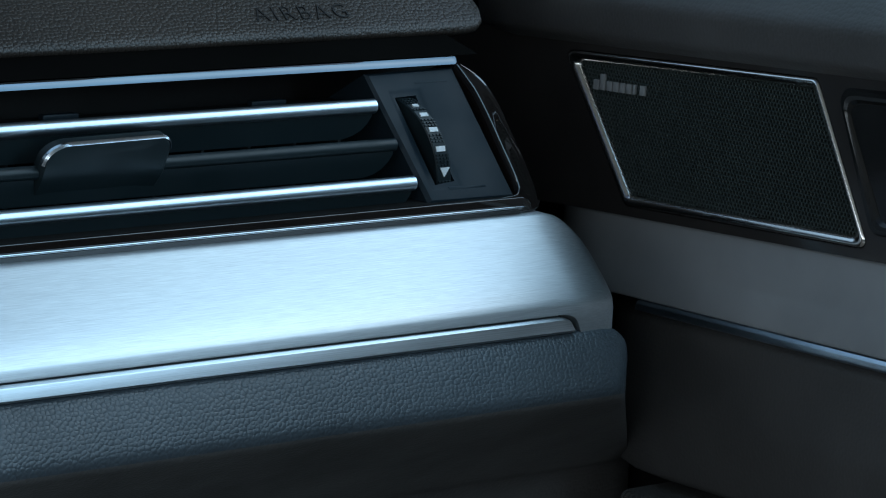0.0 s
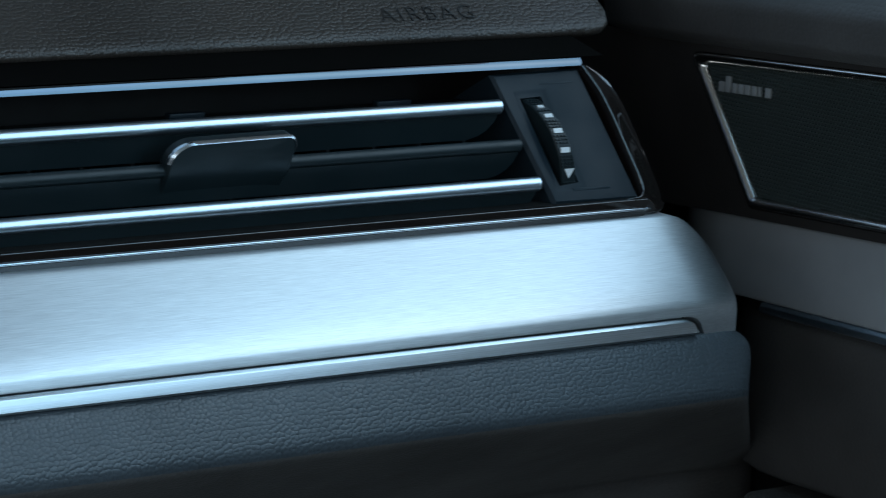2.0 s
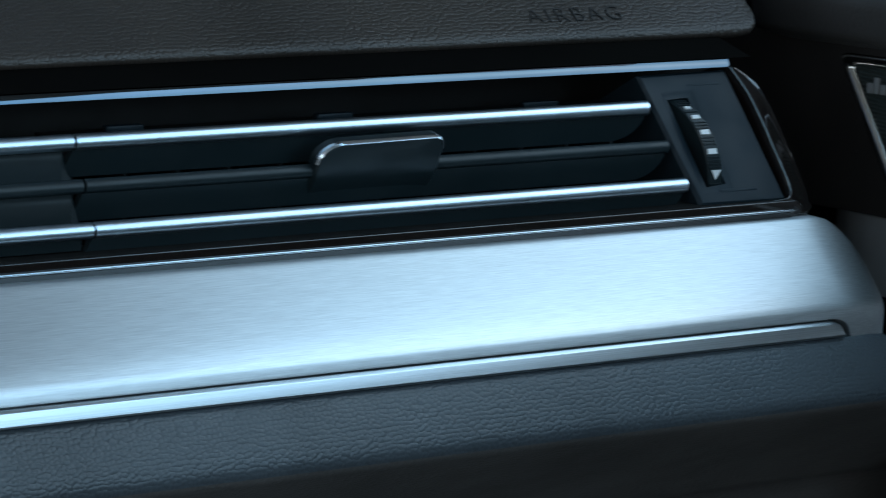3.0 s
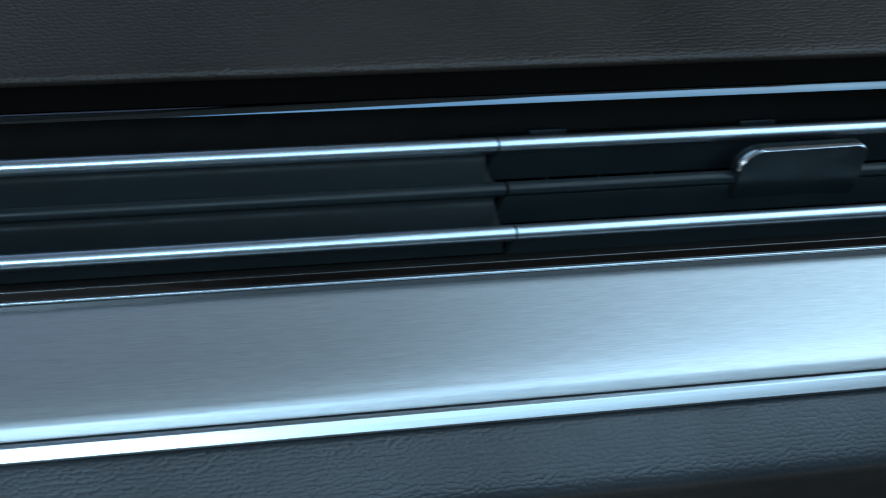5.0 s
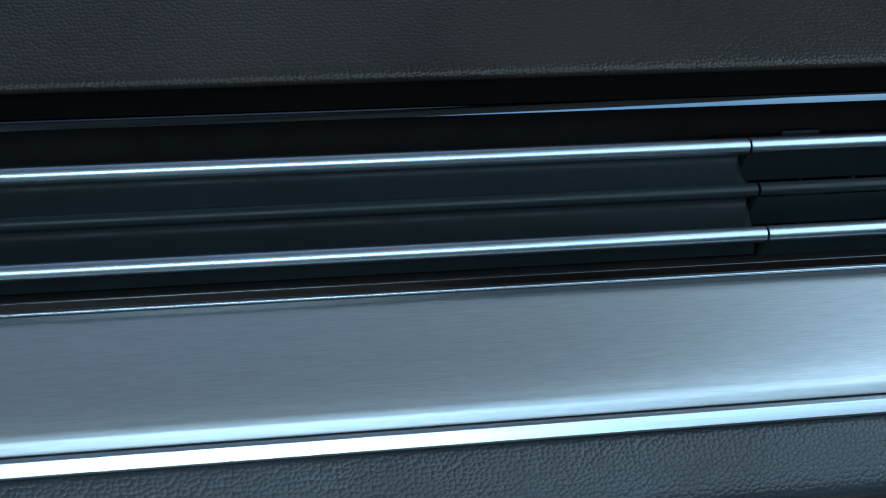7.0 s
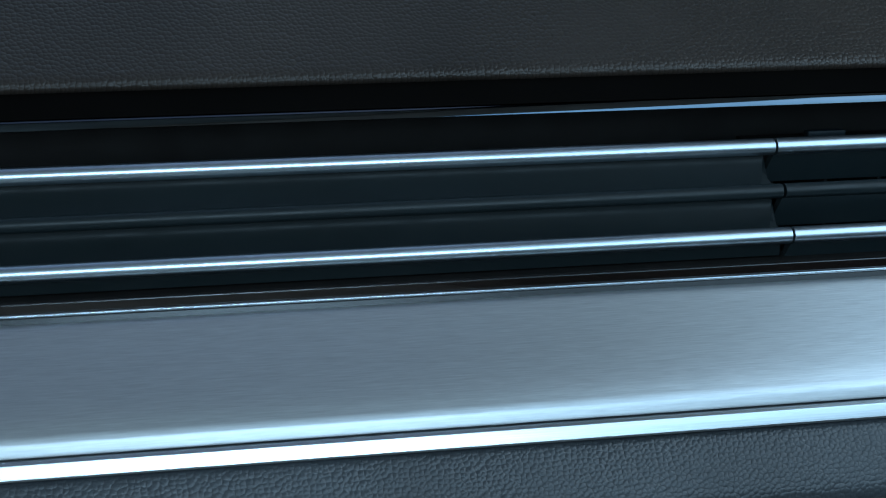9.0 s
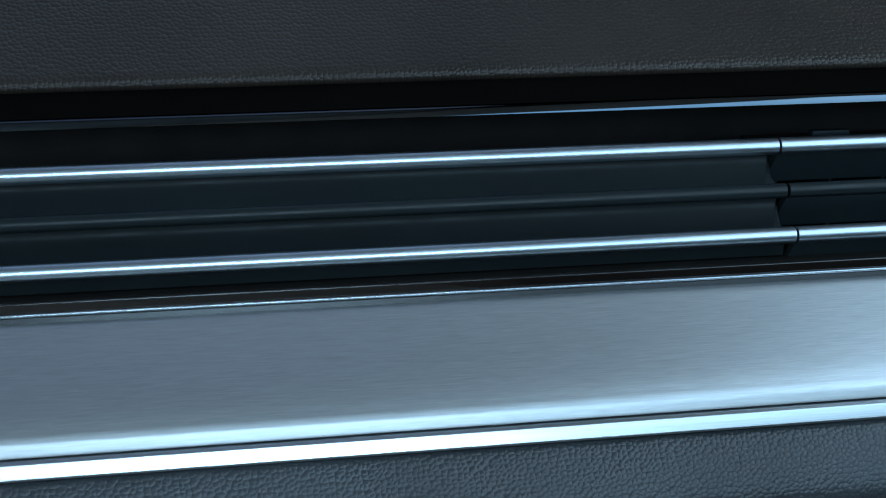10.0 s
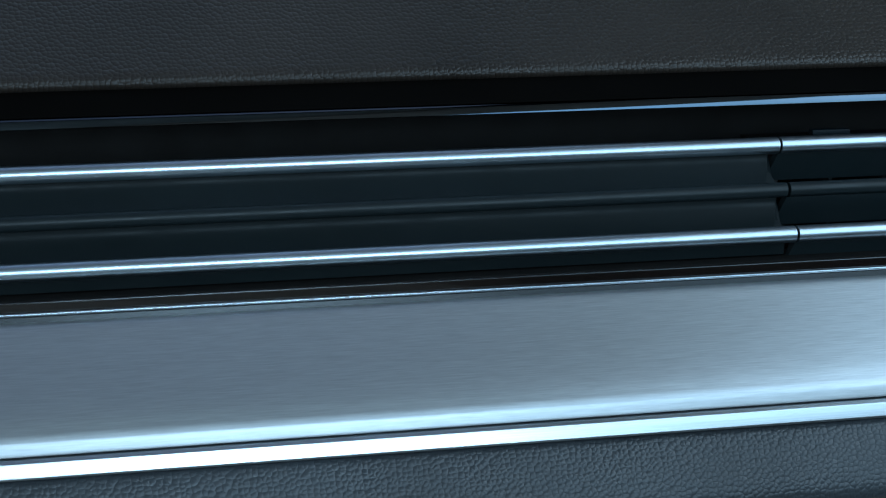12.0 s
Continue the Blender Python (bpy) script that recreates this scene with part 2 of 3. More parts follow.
PAD_SLOPE = math.degrees(math.atan2(0.0438, 0.0565))
lettering("AIRBAG", 0.0092, 1.30, pose(0.6482, 0.0353, 0.8594, PAD_SLOPE, 0, -0.2), LETTER, pad, "embossed_word", "embossed dark word AIRBAG in the pad skin")

# ---- vent surround ----
surround = thing("vent_surround", (0.36, 0.03, 0.80), "piano black vent surround with a polished upper edge", "dashboard trim")
part("fascia", bar_x([(0.0133, 0.8482), (0.0310, 0.8524), (0.0618, 0.8524), (0.0618, 0.8482)], LEFT, 0.7250), SHELF_BLACK, surround, "black shelf under the pad lip")
edge_line, ey, ez = [(0.060, 0.8452), (0.0124, 0.8452), (0.0116, 0.8453)], 0.0114, 0.8455
for k in range(13):
    edge_line.append((ey, ez))
    ey, ez = ey + 0.000236 * math.sin(radians(19 + 2.5 * k)), ez + 0.000236 * math.cos(radians(19 + 2.5 * k))
edge_line += [(0.060, ez)]
bm = bmesh.new()
loft(bm, [[(x, y + k, min(z, 0.8484 - k)) for y, z in edge_line] for x, k in ((LEFT, 0), (0.7135, 0), (0.7145, 0.0001), (0.7152, 0.0004), (0.7156, 0.0009))])
part("polished_edge", bm, BRIGHT, surround, "mirror-bright strip along the upper edge")
low = fillet([(-0.0098, 0.80285, 0), (-0.0114, 0.80265, 0.0004), (-0.0109, 0.7994, 0.0001), (-0.0112, 0.7990, 0.0002), (-0.0098, 0.7982, 0.0002), (-0.0098, 0.7950, 0), (0.03, 0.7965, 0), (0.03, 0.8020, 0)])
part("lower_rail", bar_x(low, LEFT, 0.7280), PIANO, surround, "piano black lower rail")
bead = [(-0.0115 + 0.00042 * math.cos(radians(k)), 0.7994 + 0.00042 * math.sin(radians(k))) for k in range(0, 360, 30)]
bm = bmesh.new()
loft(bm, [[(x, -0.0115 + (y + 0.0115) * k, 0.7995 + (z - 0.7995) * k) for y, z in bead] for x, k in ((LEFT, 1), (0.7200, 1), (0.7265, 0.7), (0.7290, 0.15))])
part("bright_bead", bm, POLISHED, surround, "thin bright bead along the lower rail")

# right end of the surround: a rounded upright between the vent and the door gap
INNER = [(0.7140, -0.0030), (0.7148, -0.0004), (0.7175, 0.0050), (0.7201, 0.0107), (0.7226, 0.0205), (0.7245, 0.0304), (0.7262, 0.0390), (0.7268, 0.0435), (0.7264, 0.0466), (0.7243, 0.0479), (0.7190, 0.0481)]
OUTER = [(0.7170, -0.0032), (0.7235, -0.0010), (0.7300, 0.0045), (0.7335, 0.0120), (0.7352, 0.0200), (0.7371, 0.0290), (0.7388, 0.0390), (0.7392, 0.0455), (0.7386, 0.0495), (0.7352, 0.0523), (0.7240, 0.0528)]
SECTION = ((0.0, -0.010), (0.0, 0.0003), (0.02, 0.0007), (0.05, 0.0008), (0.12, 0.0004), (0.30, -0.0008), (0.60, -0.0030), (0.90, -0.0050), (0.94, -0.0050), (0.97, -0.0052), (1.0, -0.0060), (1.02, -0.0080), (1.02, -0.016), (0.0, -0.016))
bm = bmesh.new()
rings = []
fine_in, fine_out = spline(INNER, 4), spline(OUTER, 4)
for k, ((xi, si), (xo, so)) in enumerate(zip(fine_in, fine_out)):
    sink = 0.0012 * max(0.0, (k - len(fine_in) + 5) / 4) ** 2
    rings.append([face(xi + (xo - xi) * w, si + (so - si) * w, n * (1 if k < len(fine_in) - 9 else 0.7) - sink) for w, n in SECTION])
loft(bm, rings)
part("end_upright", bm, PIANO, surround, "rounded piano black end of the surround")

# ---- air vent ----
vent = thing("air_vent", (0.59, 0.03, 0.80), "black passenger air vent with two chrome-edged slats and a thumbwheel", "air vent")
bm = bmesh.new()
box(bm, (LEFT, 0.052, 0.795), (0.7400, 0.058, 0.8478))
part("back_wall", bm, DARK, vent)
part("floor_ledge", bar_x([(-0.0099, 0.80290), (-0.0020, 0.8030), (0.052, 0.8000), (0.052, 0.7985), (-0.0099, 0.8015)], LEFT, 0.7250), DARK, vent)
# small catches over the upper slat
part("catch_rail", bar_x([(0.0275, 0.8250), (0.0275, 0.8327), (0.033, 0.8327), (0.033, 0.8250)], 0.4645, 0.7000), DARK, vent)
for x0, x1 in ((0.4857, 0.4985), (0.5611, 0.5743), (0.6412, 0.6551)):
    part("catch", soft_box((x0, 0.0265, 0.8326), (x1, 0.0295, 0.8344), 0.0003), HOUSING, vent, "small dark grey catch")
# upright vanes behind the slats
x = 0.4725
while x < 0.6900:
    part("vane", soft_box((x, 0.0250, 0.8000), (x + 0.0014, 0.0500, 0.8255), 0.0004), VANE, vent)
    x += 0.0185


def nose_outline(y, z, r, drop, back, thick):
    """Outline of a slat: a round nose in front and a blade that falls away to the rear."""
    pts = []
    for k in range(13):
        a = radians(70 + 200 * k / 12)
        pts.append((y + r * math.cos(a), z + r * math.sin(a)))
    pts.append((y + back, z - drop - thick))
    pts.append((y + back + thick * 0.6, z - drop))
    return pts


def cap_outline(y, z, r, r2, a0, a1):
    """A plated shell round the front of a nose."""
    outer = [(y + r * math.cos(radians(a0 + (a1 - a0) * k / 14)), z + r * math.sin(radians(a0 + (a1 - a0) * k / 14))) for k in range(15)]
    inner = [(y + r2 * math.cos(radians(a1 + (a0 - a1) * k / 14)), z + r2 * math.sin(radians(a1 + (a0 - a1) * k / 14))) for k in range(15)]
    return outer + inner


SLATS = [("B", 0.0080, 0.8337, 0.6772, True), ("M", 0.0013, 0.8216, 0.6814, False), ("C", -0.0055, 0.8096, 0.6846, True)]
for code, y, z, xr, plated in SLATS:
    bm = bmesh.new()
    outline = nose_outline(y, z, 0.0020 if plated else 0.0022, 0.0101, 0.0032, 0.0010)
    rings = []
    for xx, cut in ((0.4648, 0.0), (xr - 0.010, 0.0), (xr - 0.006, 0.12), (xr - 0.003, 0.32), (xr - 0.001, 0.60), (xr - 0.0002, 0.85)):
        rings.append([(xx - (0.0030 * max(0.0, min(1.0, (z - 0.002 - pz) / 0.003)) if xx < 0.47 else 0.0), py - max(0.0, py - y) * cut, pz + max(0.0, z - 0.002 - pz) * cut) for py, pz in outline])
    loft(bm, rings)
    slat = part("slat", bm, PLASTIC, vent)
    if plated:
        part("chrome_edge", bar_x(cap_outline(y, z, 0.0025, 0.0019, 80, 255), 0.4646, xr), CHROME, slat, "satin chrome slat edge")

# sliding tab on the middle slat
TAB = [(0.5436, 0.0235), (0.5428, 0.0130)]
TAB += [(0.5520 - 0.0092 * math.cos(radians(k)), 0.0072 - 0.0068 * math.sin(radians(k))) for k in range(0, 91, 5)]
TAB += [(0.5855 + 0.0038 * math.cos(radians(k)), 0.0043 - 0.0043 * math.sin(radians(k))) for k in range(90, -1, -15)]
TAB += [(0.5893, 0.0130), (0.5886, 0.0235)]
TAB_C = (0.5645, 0.0095)
TAB_O, TAB_S, TAB_N = Vector((0, -0.0055, 0.831)), Vector((0, 0.2873, -0.9578)), Vector((0, -0.9578, -0.2873))


def tab_ring(grow, n):
    out = []
    for a, w in TAB:
        d = Vector((a - TAB_C[0], w - TAB_C[1]))
        d *= 1 + grow / d.length
        out.append(TAB_O + Vector((TAB_C[0] + d.x, 0, 0)) + TAB_S * (TAB_C[1] + d.y) + TAB_N * (n - 16 * max(0.0, TAB_C[1] + d.y - 0.005) ** 2))
    return out


bm = bmesh.new()
loft(bm, [tab_ring(-0.0002, -0.0050), tab_ring(0, -0.0016), tab_ring(-0.0004, -0.0006), tab_ring(-0.0011, 0.0), tab_ring(-0.0035, -0.0002), tab_ring(-0.0085, -0.0006)])
tab = part("slider_tab", bm, PLASTIC, vent, "dark rounded slider tab with a bright rim")
bm = bmesh.new()
rim = [i for i, (a, s) in enumerate(TAB) if s < 0.0110]
first = next(i for i in rim if (i - 1) % len(TAB) not in rim)
order = [(first + k) % len(TAB) for k in range(len(rim))]
outer, inner = tab_ring(0.0002, -0.0006), tab_ring(-0.0006, 0.0001)
back_o, back_i = tab_ring(0.0002, -0.0018), tab_ring(-0.0010, -0.0012)
loft(bm, [[outer[i], inner[i], back_i[i], back_o[i]] for i in order])
part("chrome_rim", bm, POLISHED, tab, "bright chrome rim")

# end plate with the slot for the thumbwheel
plate_c = [(0.6777, 0.0008), (0.7152, 0.0001), (0.7262, 0.0482), (0.6896, 0.0478)]
slot_c = [(0.6880, 0.0102), (0.6962, 0.0098), (0.7024, 0.0400), (0.6948, 0.0408)]
bm = bmesh.new()
N0 = -0.0012


def quad_ring(c, n, grow=0.0):
    mx, ms = sum(p[0] for p in c) / 4, sum(p[1] for p in c) / 4
    return [face(a + grow * (1 if a > mx else -1), s + grow * (1 if s > ms else -1), n) for a, s in c]


loft(bm, [quad_ring(plate_c, -0.034), quad_ring(plate_c, N0 - 0.0012), quad_ring(plate_c, N0, -0.0011), quad_ring(slot_c, N0, 0.0032), quad_ring(slot_c, N0 - 0.0006, 0.0022), quad_ring(slot_c, N0 - 0.0008, 0.0004), quad_ring(slot_c, N0 - 0.0060)], caps=False)
end_plate = part("end_plate", bm, HOUSING, vent, "dark grey end plate with a slot")
bm = bmesh.new()
bm.faces.new([bm.verts.new(p) for p in quad_ring(slot_c, N0 - 0.0058, 0.004)])
part("slot_back", bm, DARK, end_plate)

for x0, x1, s0, s1 in ((0.6965, 0.7110, 0.0046, 0.0060), (0.6990, 0.7150, 0.0424, 0.0440)):
    bm = bmesh.new()
    loft(bm, [[face(a, b, n) for a, b in ((x0 + k, s0 + k), (x1 - k, s0 + k), (x1 - k, s1 - k), (x0 + k, s1 - k))] for n, k in ((N0 - 0.0002, 0.0), (N0 + 0.0001, 0.0005))])
    part("plate_ridge", bm, HOUSING, end_plate)

# thumbwheel: a knurled arc that stands out of the slot, turning about x
WX, WR = 0.6957, 0.0215
W_MID = 0.0252
WC_N = N0 + 0.0042 - WR


def on_wheel(x, ang, lift=0.0):
    """ang: degrees down from the middle of the slot."""
    a = radians(ang)
    r = WR + lift
    return face(x, W_MID + r * math.sin(a), WC_N + r * math.cos(a))


def wheel_x(ang):
    return WX + 0.0030 * ang / 40


wheel = part("thumbwheel", (lambda b: (loft(b, [[on_wheel(wheel_x(a) - 0.0030, a), on_wheel(wheel_x(a) - 0.0026, a, 0.0004), on_wheel(wheel_x(a) + 0.0026, a, 0.0004), on_wheel(wheel_x(a) + 0.0030, a), on_wheel(wheel_x(a) + 0.0030, a, -0.012), on_wheel(wheel_x(a) - 0.0030, a, -0.012)] for a in range(-48, 49, 4)]), b)[1])(bmesh.new()), PLASTIC, vent, "black knurled thumbwheel")


def patch(bm, x0, x1, a0, a1, lo, hi, taper=0.8):
    mx, ma = (x0 + x1) / 2, (a0 + a1) / 2
    ring = lambda k, lift: [on_wheel(mx + (x - mx) * k, ma + (a - ma) * k, lift) for x, a in ((x0, a0), (x1, a0), (x1, a1), (x0, a1))]
    loft(bm, [ring(1, lo), ring(taper, hi)])


MARKS = [(-31.0, 1.6, 0.0012), (-19.5, 2.0, 0.0016), (-4.0, 2.2, 0.0018), (13.5, 2.4, 0.0019)]
bm = bmesh.new()
a = -41.0
while a < 44.0:
    for c in range(4):
        xk = wheel_x(a) - 0.00210 + c * 0.0014
        if not any(abs(a - m) < h + 1.6 for m, h, _ in MARKS) and not 28.0 < a < 40.5:
            patch(bm, xk - 0.00055, xk + 0.00055, a - 1.05, a + 1.05, 0.0003, 0.0008, 0.7)
    a += 3.0
part("knurling", bm, PLASTIC, wheel)
for m, h, w in MARKS:
    bm = bmesh.new()
    patch(bm, wheel_x(m) - w, wheel_x(m) + w, m - h, m + h, 0.0003, 0.0008, 0.96)
    part("white_mark", bm, WHITE, wheel, "white printed mark")
bm = bmesh.new()
cx = wheel_x(34)
loft(bm, [[on_wheel(cx - 0.0020, 30.0, l), on_wheel(cx + 0.0020, 30.0, l), on_wheel(cx, 38.5, l)] for l in (0.0003, 0.0008)])
part("white_arrow", bm, WHITE, wheel, "white printed triangle")

# ---- slatted blank panel that carries the vent's lines on towards the middle ----
blank = thing("slatted_trim_panel", (0.22, 0.03, 0.80), "black ribbed trim panel with two chrome lines", "dashboard trim")
ribs = [(0.012, 0.8300, 0.008), (0.0115, 0.8310, 0.008), (0.0108, 0.8345, 0.008)]
for code, y, z, xr, plated in SLATS:
    ribs += [(y + 0.0021 * math.cos(radians(k)), z + 0.0021 * math.sin(radians(k)), y) for k in range(60, 271, 15)]
    if z > 0.81:
        ribs += [(a, b, y) for a, b in spline([(y + 0.0010, z - 0.0024), (y + 0.0009, z - 0.0044), (y - 0.0006, z - 0.0064), (y - 0.0030, z - 0.0085), (y - 0.0054, z - 0.0101)], 4)]
ribs += [(a, b, -0.0055) for a, b in ((-0.0044, 0.8070), (-0.0040, 0.8050), (-0.0037, 0.8034), (0.0, 0.8022), (0.012, 0.8015))]
# each groove ends in a slanted cut of its own
bm = bmesh.new()
loft(bm, [[(LEFT, y, z) for y, z, ref in ribs], [(0.4608 + 0.52 * (y - ref), y, z) for y, z, ref in ribs]])
part("ribbed_body", bm, GROOVE, blank)
for code, y, z, xr, plated in SLATS:
    if plated:
        part("chrome_line", bar_x(cap_outline(y, z, 0.0025, 0.0018, 80, 255), LEFT, 0.4638), CHROME, blank, "satin chrome line")
    else:
        part("rib_edge", bar_x(cap_outline(y, z, 0.0022, 0.0012, 60, 265), LEFT, 0.4638), PLASTIC, blank, "plain black rib edge")
for x0, x1 in ((0.2399, 0.2499), (0.2713, 0.2803), (0.335, 0.344)):
    part("clip", soft_box((x0, 0.0050, 0.8172), (x1, 0.0075, 0.8178), 0.0002), HOUSING, blank)

# ---- brushed aluminium trim ----
trim = thing("aluminium_trim", (0.36, -0.02, 0.76), "brushed aluminium dashboard trim with a separate lower strip", "dashboard trim")
SKIRT = ((0.7235, 0.0), (0.7257, 0.06), (0.7274, 0.15), (0.7287, 0.28), (0.7297, 0.48), (0.7304, 0.72), (0.7309, 0.90), (0.7312, 1.0))
CURVE = [(-0.0143, 0.7965), (-0.0200, 0.7914), (-0.0266, 0.7855), (-0.0324, 0.7802), (-0.0362, 0.7765)]
CURVE += [(-0.0321 - 0.0085 * math.cos(radians(k)), 0.7683 + 0.0085 * math.sin(radians(k))) for k in (44, 36, 28, 20)] + [(-0.0406, 0.7687)]


TRIM_FRONT = spline(CURVE, 4)


def skirt_at(x):
    """How far the panel reaches down beside the end of the strip."""
    if x <= SKIRT[0][0]:
        return 0.0
    for (x0, k0), (x1, k1) in zip(SKIRT, SKIRT[1:]):
        if x <= x1:
            return k0 + (k1 - k0) * (x - x0) / (x1 - x0)
    return 1.0


def trim_ring(x, back, skirt, cut=0.0):
    """One section of the trim: set back towards the rounded end, with a skirt where the strip has ended."""
    end_y, end_z = TRIM_FRONT[-1]
    last = len(TRIM_FRONT) - 1
    front = []
    for i in range(last + 1):
        w = cut * last + i * (1 - cut)
        k = min(last - 1, int(w))
        (ya, za), (yb, zb) = TRIM_FRONT[k], TRIM_FRONT[k + 1]
        front.append((ya + (yb - ya) * (w - k), za + (zb - za) * (w - k)))
    pts = [(front[0][0] + 0.0007, front[0][1] + 0.0004)] + front
    drop = [(end_y, end_z - 0.0022 * skirt - 0.0002), (end_y, end_z - 0.0068 * skirt - 0.0004)]
    pts = pts + drop + [(end_y + 0.006, end_z - 0.0068 * skirt - 0.0004), (-0.020, 0.7720), (0.010, 0.7960)]
    return [(x, y + back * (1.0 if i < len(pts) - 3 else 0.3), z - back * 0.22) for i, (y, z) in enumerate(pts)]


bm = bmesh.new()
rings = [trim_ring(x, 0, 0) for x in (LEFT, 0.15, 0.3, 0.45, 0.6, 0.70)]
for x in (0.7050, 0.7100, 0.7150, 0.7200, *(p[0] for p in SKIRT), 0.7318, 0.7345, 0.7370, 0.7395, 0.7418, 0.7440, 0.7458, 0.7473, 0.7483, 0.7489):
    u = max(0.0, (x - 0.7280) / 0.0215)
    rings.append(trim_ring(x, 0.0026 * u ** 2 + 0.0030 * max(0.0, (u - 0.80) / 0.20) ** 2, skirt_at(x), 0.42 * (1 - math.sqrt(max(0.0, 1 - (max(0.0, x - 0.7350) / 0.0141) ** 2)))))
loft(bm, rings)
part("trim_panel", bm, ALU, trim, sharp=50)
strip_line = fillet([(-0.0404, 0.7676, 0.0002), (-0.0416, 0.7667, 0.0004), (-0.0426, 0.7631, 0.0003), (-0.0424, 0.7624, 0.0004), (-0.030, 0.7624, 0), (-0.030, 0.7675, 0)], 4)
bm = bmesh.new()
rings = []
for x, low_top in ((LEFT, 0), (0.45, 0), (0.7200, 0), (0.7225, 0.03), (0.7240, 0.10), (0.7251, 0.24), (0.7261, 0.46), (0.7269, 0.72), (0.7276, 1.05)):
    rings.append([(x, y + 0.0002 * low_top, min(z, 0.7676 - 0.0046 * low_top)) for y, z in strip_line])
loft(bm, rings)
part("lower_strip", bm, ALU_STRIP, trim, "pale aluminium lower strip")

# ---- glovebox front ----
glove = thing("glovebox", (0.38, 0.0, 0.60), "black grained glovebox front below the aluminium trim", "glovebox")
G_TOP = spline([(-0.0385, 0.7621), (-0.0408, 0.7616), (-0.0430, 0.7590), (-0.0462, 0.7530), (-0.0488, 0.7466), (-0.0493, 0.7432), (-0.0486, 0.7408)], 4)
G_LOW = spline([(-0.0486, 0.7408), (-0.0464, 0.7384), (-0.0400, 0.7340), (-0.0285, 0.7268), (-0.0110, 0.7165), (0.0080, 0.7045), (0.0270, 0.6920), (0.0480, 0.6770), (0.0560, 0.6000)], 4)


def glove_ring(line, x, k):
    """One section; the end rounds off and follows the door."""
    w = max(0.0, min(1.0, (x - 0.690) / 0.056)) ** 2
    return [(x + 0.95 * max(0.0, y + 0.0492) * w * (1 - 0.92 * max(0.0, min(1.0, (z - 0.7545) / 0.0075)) ** 2) - 0.0018 * w * max(0.0, min(1.0, (z - 0.7520) / 0.0100)), y + k * 0.010, z - k * 0.0025) for y, z in line]


G_ENDS = [(LEFT, 0), (0.3, 0), (0.6, 0), (0.690, 0), (0.705, 0), (0.720, 0), (0.730, 0), (0.736, 0.01), (0.7405, 0.05), (0.7440, 0.14), (0.7471, 0.28), (0.7493, 0.5), (0.7508, 0.8), (0.7516, 1.1)]
bm = bmesh.new()
loft(bm, [glove_ring(G_TOP, x, k) + [(x, -0.0300, 0.7408 - k * 0.0025), (x, -0.0300, 0.7600 - k * 0.0025)] for x, k in G_ENDS])
part("front_skin", bm, SKIN, glove, "black grained upper face", sharp=60)
bm = bmesh.new()
loft(bm, [glove_ring(G_LOW, x, k) + [(x, 0.060, 0.6000), (x, 0.060, 0.7400 - k * 0.0025)] for x, k in G_ENDS])
part("lower_skin", bm, LIFTED_SKIN, glove, "black grained lower face", sharp=60)

# ---- dashboard carrier behind it all ----
carrier = thing("dashboard_carrier", (0.36, 0.10, 0.25), "hidden black dashboard carrier", "dashboard", kind="structure")
bm = box(bmesh.new(), (LEFT, 0.0600, 0.25), (0.7400, 0.50, 0.8530))
part("carrier_body", bm, DARK, carrier)

bm = box(bmesh.new(), (0.7420, 0.1700, 0.30), (0.8495, 0.1900, 0.95))
tagged(part("wall_dash_end", bm, GLOSS_BLACK), "black cover between the dashboard end and the door", "car body", kind="structure")

# ---- door ----
DX = 0.800
door = thing("door_panel", (0.82, -0.30, 0.25), "closed passenger door panel in dark grained skin and piano black", "car door")


def rise(y, z=0.83):
    """The door's lines climb slightly towards the rear, the upper ones more."""
    return -(0.022 + 0.026 * max(0.0, min(1.0, (z - 0.757) / 0.028))) * y


def door_strip(outline, y0, y1, mat, name, label="", sharp=35, parent=None, turn=0.0):
    """A length of the door's section; turn: radius by which its front end curls away."""
    bm = bmesh.new()
    rows = [(y0, 0.0), (y1 - turn, 0.0)]
    if turn:
        rows += [(y1 - turn + turn * math.sin(radians(a)), turn * (1 - math.cos(radians(a)))) for a in (15, 30, 45, 60, 75, 88)]
    loft(bm, [[(min(x + back, 0.8495) if x < 0.8499 else x, y, z + rise(y, z)) for x, z in outline] for y, back in rows])
    return part(name, bm, mat, parent or door, label, sharp)


door_strip(fillet([(0.7995, 0.8456, 0.002), (0.7930, 0.8506, 0.006), (0.7900, 0.8640, 0.008), (0.8000, 0.8760, 0.006), (0.850, 0.8800, 0), (0.850, 0.8456, 0)], 6), -1.05, 0.1250, DOOR_SKIN, "upper_pad", "dark soft upper door pad", turn=0.045)
door_strip(fillet([(0.8015, 0.7874, 0.001), (0.8000, 0.7861, 0.001), (0.7995, 0.7700, 0.02), (0.7978, 0.7580, 0.001), (0.8100, 0.7578, 0), (0.850, 0.7578, 0), (0.850, 0.7868, 0)], 4), -0.80, 0.0850, ALU_DOOR, "door_trim", "dull silver door trim", turn=0.055)
door_strip(fillet([(0.7983, 0.7576, 0.0002), (0.7974, 0.7565, 0.0003), (0.7970, 0.7545, 0.0006), (0.7988, 0.7536, 0.0004), (0.8200, 0.7536, 0), (0.8200, 0.7576, 0)]), -0.80, 0.0060, CHROME, "chrome_line", "thin satin chrome line")
